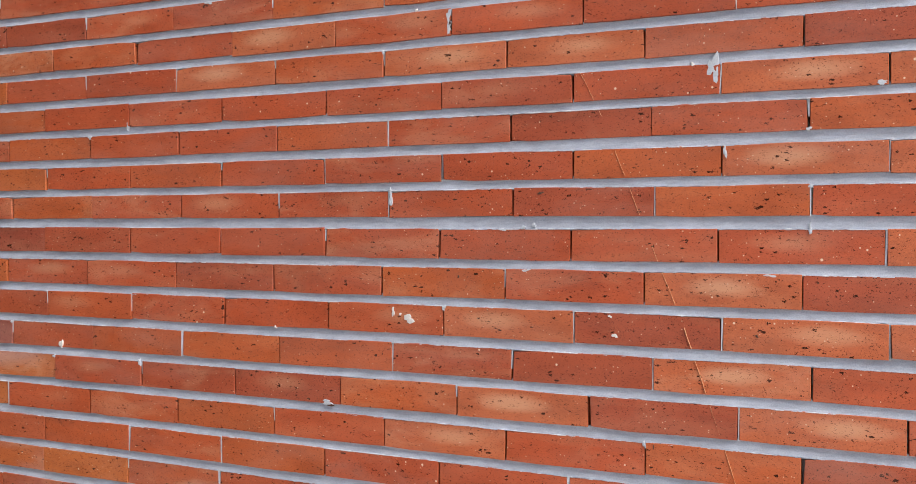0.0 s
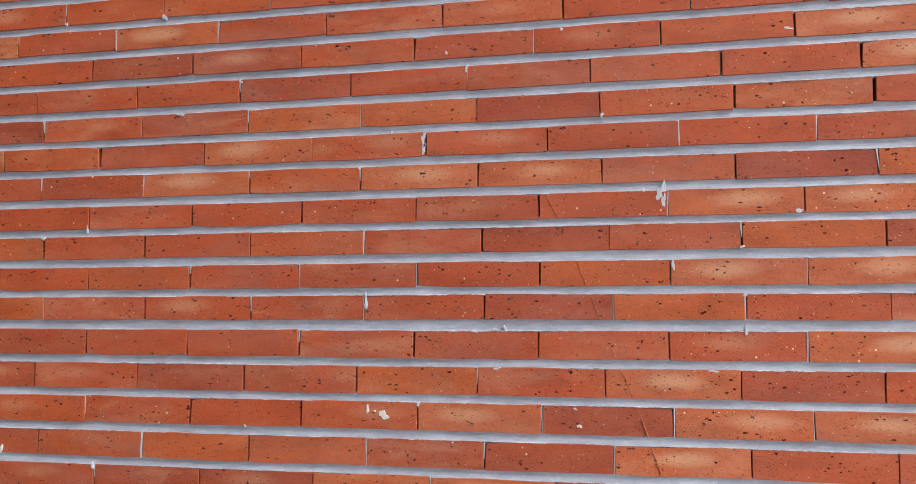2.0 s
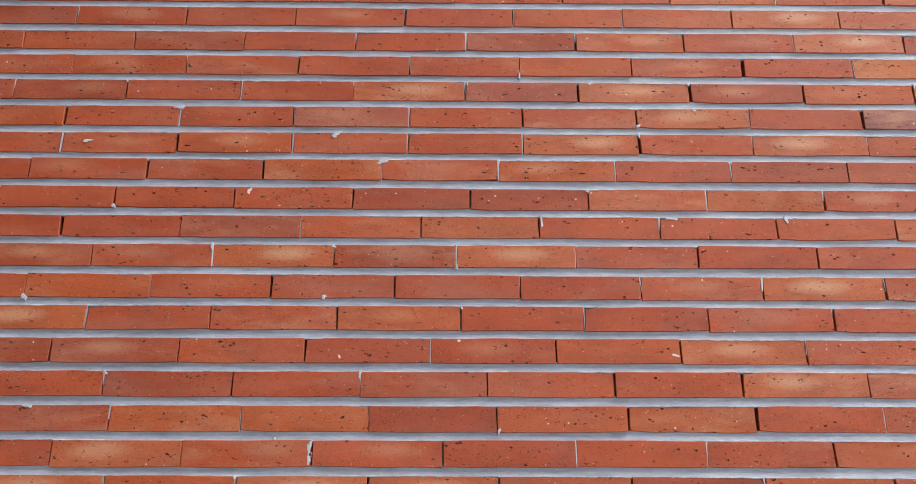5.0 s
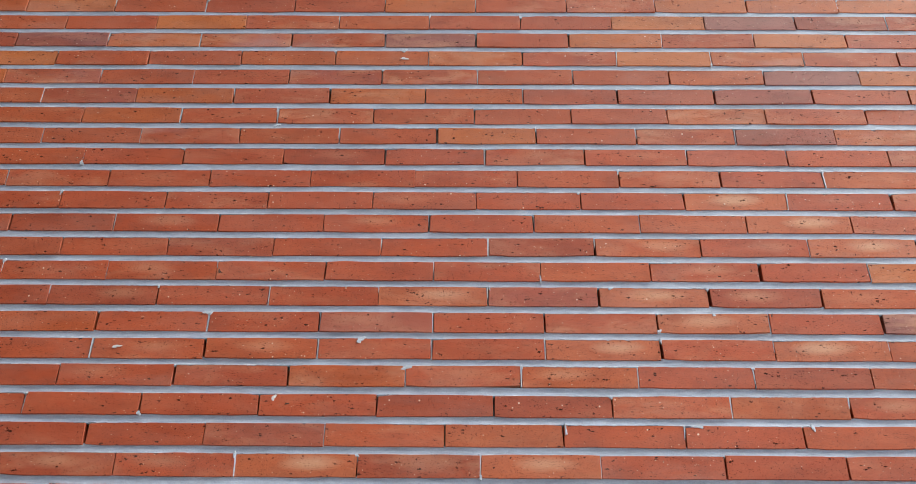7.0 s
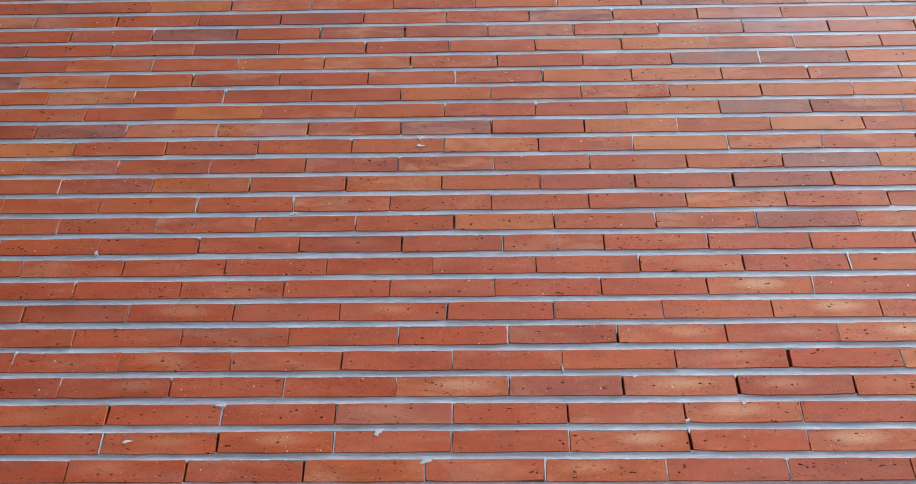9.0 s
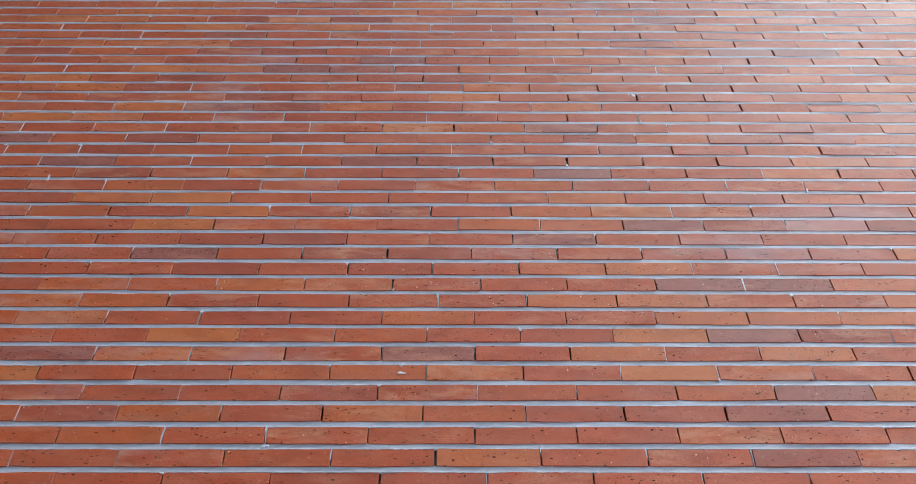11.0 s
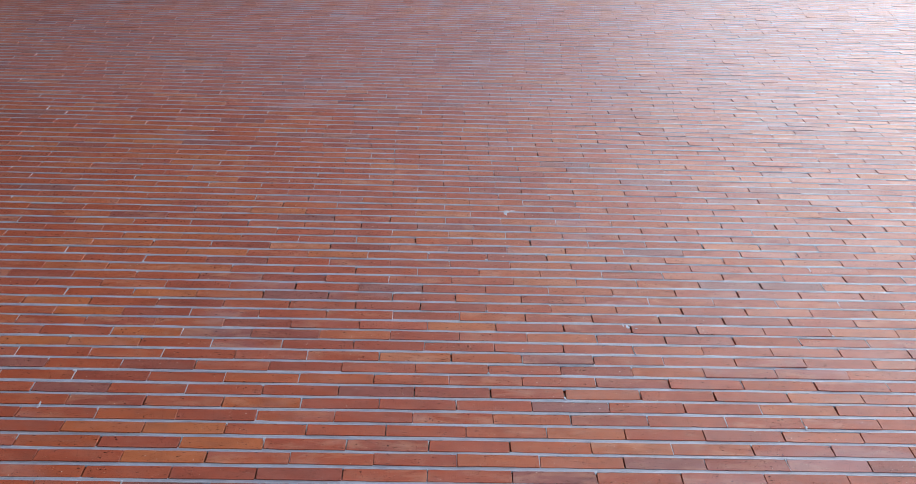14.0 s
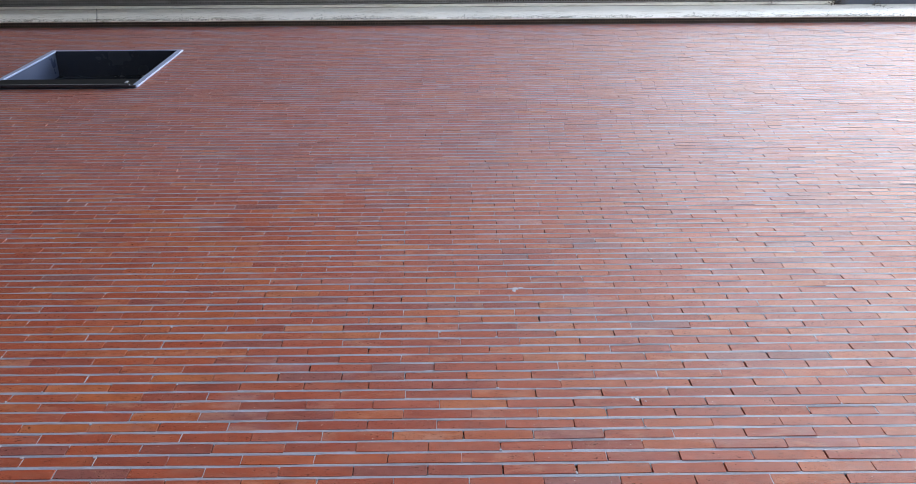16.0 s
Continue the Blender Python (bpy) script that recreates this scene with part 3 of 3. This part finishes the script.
for k, z, pitch, phase in COURSES:
    lo, hi = z - (pitch - bed_of(z)) / 2 + 0.001, z + (pitch - bed_of(z)) / 2 - 0.001
    for (xa, za), (xb, zb) in zip(SCRATCH, SCRATCH[1:]):
        t0, t1 = max(zb, lo), min(za, hi)
        if t1 <= t0 or rng.random() < 0.3:
            continue
        q = len(scratch_v)
        for zz in (t0, (t0 + t1) / 2, t1):
            x = xb + (xa - xb) * (zz - zb) / (za - zb) + rng.uniform(-0.0006, 0.0006)
            w = rng.uniform(0.00012, 0.0003)
            scratch_v.extend([(x - w, 0.002, zz), (x, -0.0012, zz), (x + w, 0.002, zz)])
        scratch_f.extend([(q + j + 3 * i, q + j + 1 + 3 * i, q + j + 4 + 3 * i, q + j + 3 + 3 * i) for j in (0, 1) for i in (0, 1)])
raw_part("scratch", scratch_v, scratch_f, THREAD, wall, "thin pale scratch over the bricks")
raw_part("mortar_smears", smear_v, smear_f, LIME, wall, "pale mortar smears at brick corners", "stuff")

# ---- window high in the wall ----
window = new("window_1")
tagged(window, "dark recessed window in a grey aluminium surround", "window", kind="structure")
x0, x1, z0, z1 = WIN
DEPTH = 0.225
for name, dims in (("jamb", (x0, x0 + 0.012, -0.012, DEPTH + 0.05, z0, z1)), ("jamb", (x1 - 0.012, x1, -0.012, DEPTH + 0.05, z0, z1)),
                   ("head", (x0 + 0.012, x1 - 0.012, -0.012, DEPTH + 0.05, z1 - 0.012, z1)),
                   ("sill", (x0 - 0.02, x1 + 0.02, -0.024, DEPTH + 0.05, z0 - 0.004, z0 + 0.012))):
    bm = bmesh.new()
    box(bm, *dims, bevel=0.002)
    part(name, bm, JAMB if name == "jamb" else LINING, window, "side lining with sky reflection put into its blue colour" if name == "jamb" else "dark coated lining")
for dims in ((x0 - 0.03, x0 + 0.02, -0.016, -0.0125, z0, z1 + 0.03), (x1 - 0.02, x1 + 0.03, -0.016, -0.0125, z0, z1 + 0.03),
             (x0 + 0.021, x1 - 0.021, -0.016, -0.0125, z1 - 0.006, z1 + 0.03), (x0 + 0.021, x1 - 0.021, -0.040, -0.0365, z0 - 0.035, z0 - 0.008)):
    bm = bmesh.new()
    box(bm, dims[0], dims[1], dims[2], dims[3] + 0.012, dims[4], dims[5], bevel=0.0015)
    low = dims[5] < z0 + 0.01
    part("trim_flange", bm, LINING if low else ALU, window, "dark drip edge" if low else "folded aluminium edge trim")
for dims in ((x0 + 0.013, x0 + 0.075, DEPTH, DEPTH + 0.05, z0 + 0.013, z1 - 0.013), (x1 - 0.075, x1 - 0.013, DEPTH, DEPTH + 0.05, z0 + 0.013, z1 - 0.013),
             (x0 + 0.075, x1 - 0.075, DEPTH, DEPTH + 0.05, z1 - 0.075, z1 - 0.013), (x0 + 0.075, x1 - 0.075, DEPTH, DEPTH + 0.05, z0 + 0.013, z0 + 0.095)):
    bm = bmesh.new()
    box(bm, *dims, bevel=0.004)
    part("sash_bar", bm, LINING, window)
bm = bmesh.new()
box(bm, x0 + 0.07, x1 - 0.07, DEPTH + 0.02, DEPTH + 0.03, z0 + 0.09, z1 - 0.07)
part("pane", bm, GLASS, window, "dark reflecting glass").visible_shadow = False
# sheet behind the glass, its black in place of the room's darkness
bm = bmesh.new()
box(bm, x0 + 0.001, x1 - 0.001, DEPTH + 0.10, DEPTH + 0.12, z0 + 0.002, z1 - 0.002)
part("dark_room_sheet", bm, DARK, window, "dark sheet standing in for the unlit room")
# pale chip added in place of a bright reflection on the black panel
bm = bmesh.new()
box(bm, x1 - 0.098, x1 - 0.076, -0.029, -0.0225, z0 + 0.08, z0 + 0.14, bevel=0.005)
part("glint_chip", bm, LIME, window, "small pale chip standing in for a reflection on the panel")
bm = bmesh.new()
box(bm, x0 + 0.022, x1 - 0.022, -0.022, -0.010, z0 + 0.013, z0 + 0.235, bevel=0.003)
part("guard_panel", bm, RUBBER, window, "black glossy lower panel")

# ---- eaves over the wall ----
eaves = new("eaves")
tagged(eaves, "stained white cornice boards with brown vent strip and grey gutter guard", "eaves", kind="structure")
EZ = 12.05
TOP = EZ + 0.69              # upper edge of the tall white boards
# vent strip beside the wall: rails and cross bars over a backing coloured as shade
def vent(name, y_wall, y_out, rows, step, z, bar, mat, label):
    bm = bmesh.new()
    for i in range(rows + 1):
        y = y_wall + (y_out - y_wall) * i / rows
        box(bm, WALL_X0, WALL_X1, y - bar, y + bar, z - 0.004, z + 0.006)
    vs, fs = [v.co.to_tuple() for v in bm.verts], [[v.index for v in f.verts] for f in (bm.verts.index_update() or bm.faces)]
    bm.free()
    x = WALL_X0 + step
    while x < WALL_X1:
        q = len(vs)
        a, b, c, d = x - bar * 1.2, x + bar * 1.2, min(y_wall, y_out), max(y_wall, y_out)
        vs.extend([(a, c, z - 0.002), (b, c, z - 0.002), (b, d, z - 0.002), (a, d, z - 0.002),
                   (a, c, z + 0.005), (b, c, z + 0.005), (b, d, z + 0.005), (a, d, z + 0.005)])
        fs.extend([[q + i for i in f] for f in ((0, 3, 2, 1), (4, 5, 6, 7), (0, 1, 5, 4), (1, 2, 6, 5), (2, 3, 7, 6), (3, 0, 4, 7))])
        x += step
    return raw_part(name, vs, fs, mat, eaves, label)


vent("vent_strip", -0.004, -0.056, 2, 0.030, EZ, 0.0045, VENT, "brown perforated vent strip")
vent("gutter_guard", -0.130, -0.219, 3, 0.031, TOP + 0.014, 0.006, GUARD, "grey woven gutter guard")
# deck and backing are solid; the shade there is in their colour
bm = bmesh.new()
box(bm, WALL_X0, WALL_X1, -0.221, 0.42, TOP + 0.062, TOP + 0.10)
part("roof_deck", bm, DARK, eaves, "roof underside with its shade put into a near-black colour")
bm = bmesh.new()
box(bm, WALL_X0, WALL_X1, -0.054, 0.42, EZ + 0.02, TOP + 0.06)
part("vent_shade_backing", bm, DARK, eaves, "near-black backing standing in for the shaded gap behind the vent strip")
SEAM = -3.75
for a, b in ((WALL_X0, SEAM), (SEAM, WALL_X1)):
    bm = bmesh.new()
    box(bm, a + 0.005, b - 0.005, -0.067, -0.056, EZ - 0.006, TOP, bevel=0.003)
    for v in bm.verts:
        u = (v.co.z - EZ) / (TOP - EZ)
        v.co.y -= 0.016 * u                      # the boards lean out a little
        if abs(v.co.x - SEAM) < 0.02:
            v.co.x -= 0.24 * u                   # slanting joint
    part("cornice_board", bm, BOARD, eaves, "white painted board, stained")
bm = bmesh.new()
box(bm, WALL_X0, 4.67, -0.117, -0.086, TOP - 0.006, TOP + 0.024, bevel=0.004)
part("drip_lip", bm, BOARD, eaves, "white drip edge")
bm = bmesh.new()
box(bm, WALL_X0, WALL_X1, -0.227, -0.222, TOP + 0.004, TOP + 0.10, bevel=0.006)
part("fascia", bm, BOARD, eaves)
SLATE = plain_material("slate_blue_metal", (0.10, 0.11, 0.14), (0.15, 0.16, 0.20), 0.45, 5.0, 0.3)
bm = bmesh.new()
box(bm, 4.68, WALL_X1, -0.219, -0.085, TOP - 0.006, TOP + 0.008, bevel=0.003)
part("gutter_end", bm, SLATE, eaves, "slate blue metal gutter end")


def stick(vs, fs, a, b, w):
    """A thin three-sided tapered twig from a to b."""
    a, b = Vector(a), Vector(b)
    d = (b - a).normalized()
    u = d.cross(Vector((0.31, 0.9, 0.2))).normalized()
    v = d.cross(u)
    q = len(vs)
    for end, size in ((a, w), (b, w * 0.35)):
        for i in range(3):
            c = 2 * math.pi * i / 3
            vs.append((end + (u * math.cos(c) + v * math.sin(c)) * size).to_tuple())
    fs.extend([(q, q + 1, q + 4, q + 3), (q + 1, q + 2, q + 5, q + 4), (q + 2, q, q + 3, q + 5), (q, q + 2, q + 1), (q + 3, q + 4, q + 5)])


def tuft(x, y, z, count, spread, length, seed, label):
    """Dry stalks and roots that hang out of the eaves."""
    r = random.Random(seed)
    vs, fs = [], []
    for _ in range(count):
        a = Vector((x + r.gauss(0, spread), y + r.gauss(0, spread * 0.4), z))
        mid = a + Vector((r.gauss(0, 0.5), r.gauss(0, 0.5), -r.uniform(0.2, 1.0))).normalized() * length * r.uniform(0.3, 0.7)
        end = mid + Vector((r.gauss(0, 0.7), r.gauss(0, 0.7), -r.uniform(0.0, 0.8))).normalized() * length * r.uniform(0.3, 0.6)
        w = r.uniform(0.0015, 0.004)
        stick(vs, fs, a, mid, w)
        stick(vs, fs, mid, end, w * 0.6)
    return tagged(raw_part("dry_tuft", vs, fs, TWIG), label, "dry plant", "tufts under the eaves")


tuft(4.67, -0.092, TOP, 40, 0.040, 0.16, 3, "tangled dry nest tuft caught under the white eaves")
tuft(5.09, -0.085, TOP - 0.08, 14, 0.014, 0.26, 4, "dry brown stalks hanging from the white eaves")
tuft(3.22, -0.095, TOP, 4, 0.010, 0.40, 5, "thin dark twig hanging from the white eaves")
tuft(3.93, -0.095, TOP, 4, 0.012, 0.16, 6, "short dark twigs under the white eaves")
tuft(-3.66, -0.060, EZ - 0.006, 14, 0.020, 0.05, 7, "dry scraps stuck in the brown vent strip")

# moss and dirt along the inner edge of the boards
moss_v, moss_f = [], []
r = random.Random(21)
for _ in range(9000):
    x = r.uniform(WALL_X0, WALL_X1)
    dense = 0.5 + 0.9 * noise.noise((x * 1.7, 3.3, 0.4)) + 0.4 * noise.noise((x * 9, 1.1, 7.7)) + (0.25 if x < 0 else 0.0)
    if r.random() > dense:
        continue
    up = abs(r.gauss(0, 0.10)) * (1.7 if r.random() < 0.15 else 0.8)
    size = r.uniform(0.002, 0.006)
    q = len(moss_v)
    y, z = -0.0672 - 0.023 * up, EZ + up
    tip = (x + r.gauss(0, size), y - size * r.uniform(0.3, 1.0), z - size * r.uniform(0.5, 1.4))
    for i in range(4):
        c = 2 * math.pi * i / 4 + r.random()
        moss_v.append((x + math.cos(c) * size * r.uniform(0.6, 1.4), y, z + 3.0 * math.sin(c) * size))
    moss_v.append(tip)
    moss_f.extend([(q + (i + 1) % 4, q + i, q + 4) for i in range(4)])
MOSS = plain_material("dry_moss", (0.05, 0.045, 0.022), (0.12, 0.10, 0.055), 0.9, 40.0)
raw_part("moss", moss_v, moss_f, MOSS, eaves, "dry brown moss along the vent strip", "stuff")

# ---- single bricks nearest the eye, each an object of its own ----
# bricks of a marked clay, by their place on the wall (x, z)
ORANGE = ((-0.42, 1.117), (-0.53, 1.187), (0.44, 1.187), (-0.14, 1.258), (-0.52, 1.328), (-0.05, 1.469), (-1.0, 1.61), (0.45, 1.61), (0.32, 1.675), (-1.01, 1.74), (0.69, 1.74), (0.93, 1.87), (-0.29, 2.0), (-0.05, 2.0), (0.68, 2.0), (0.29, 2.388), (0.87, 2.452), (-0.04, 2.515), (0.45, 2.515), (1.17, 2.515))
PALE = ((-0.04, 1.187), (0.1, 1.258), (0.59, 1.258), (0.46, 1.328), (0.08, 1.399), (0.57, 1.399), (0.81, 1.399), (0.44, 1.469), (0.8, 1.539), (0.56, 1.675), (0.8, 1.675), (0.56, 1.805), (0.8, 1.805), (-0.53, 1.87), (-0.04, 1.87), (0.2, 1.87), (-0.39, 1.935), (0.91, 2.065), (0.8, 2.13), (-0.6, 2.195), (0.97, 2.26), (1.21, 2.26), (-0.13, 2.325), (0.36, 2.325), (0.5, 2.578), (0.99, 2.578), (0.74, 2.641), (0.14, 2.705), (0.62, 2.705), (1.11, 2.831), (0.97, 2.894), (0.84, 2.958))
DEEP = ((0.69, 1.187), (-0.38, 1.258), (0.35, 1.258), (0.21, 1.328), (0.32, 1.399), (0.21, 1.61), (0.21, 1.74), (0.68, 1.87), (0.2, 2.0), (0.12, 2.325), (-0.2, 2.388), (0.39, 2.452), (0.93, 2.515), (0.87, 2.705), (0.38, 2.831))
shared = {}


def lies_in(places, m, length):
    return any(abs(m.translation.x - x) < length / 2 and abs(m.translation.z - z) < 0.032 for x, z in places)


def clay_of(m, length):
    """The clay of a brick: colour, and how fully it replaces the usual run of tones."""
    for places, colour in ((ORANGE, (0.430, 0.090, 0.023, 0.6)), (PALE, (0.450, 0.108, 0.042, 0.75)), (DEEP, (0.315, 0.056, 0.025, 0.8))):
        if lies_in(places, m, length):
            return colour
    return (1.0, 1.0, 1.0, 0.0)


for shape, length, height, m in near:
    key = (shape, length, round(height, 4))
    if key not in shared:
        me = bpy.data.meshes.new("brick")
        me.from_pydata(brick_verts(SHAPES[shape], length, height), [], FACES)
        me.materials.append(BRICK_NEAR)
        shared[key] = me
    ob = new("brick", shared[key])
    ob.parent, ob.matrix_basis, ob.color = wall, m, clay_of(m, length)
    pale = lies_in(PALE, m, length)
    ob["flash"] = rng.uniform(0.65, 1.0) if pale else rng.uniform(0.15, 0.5) if rng.random() < 0.22 else 0.0
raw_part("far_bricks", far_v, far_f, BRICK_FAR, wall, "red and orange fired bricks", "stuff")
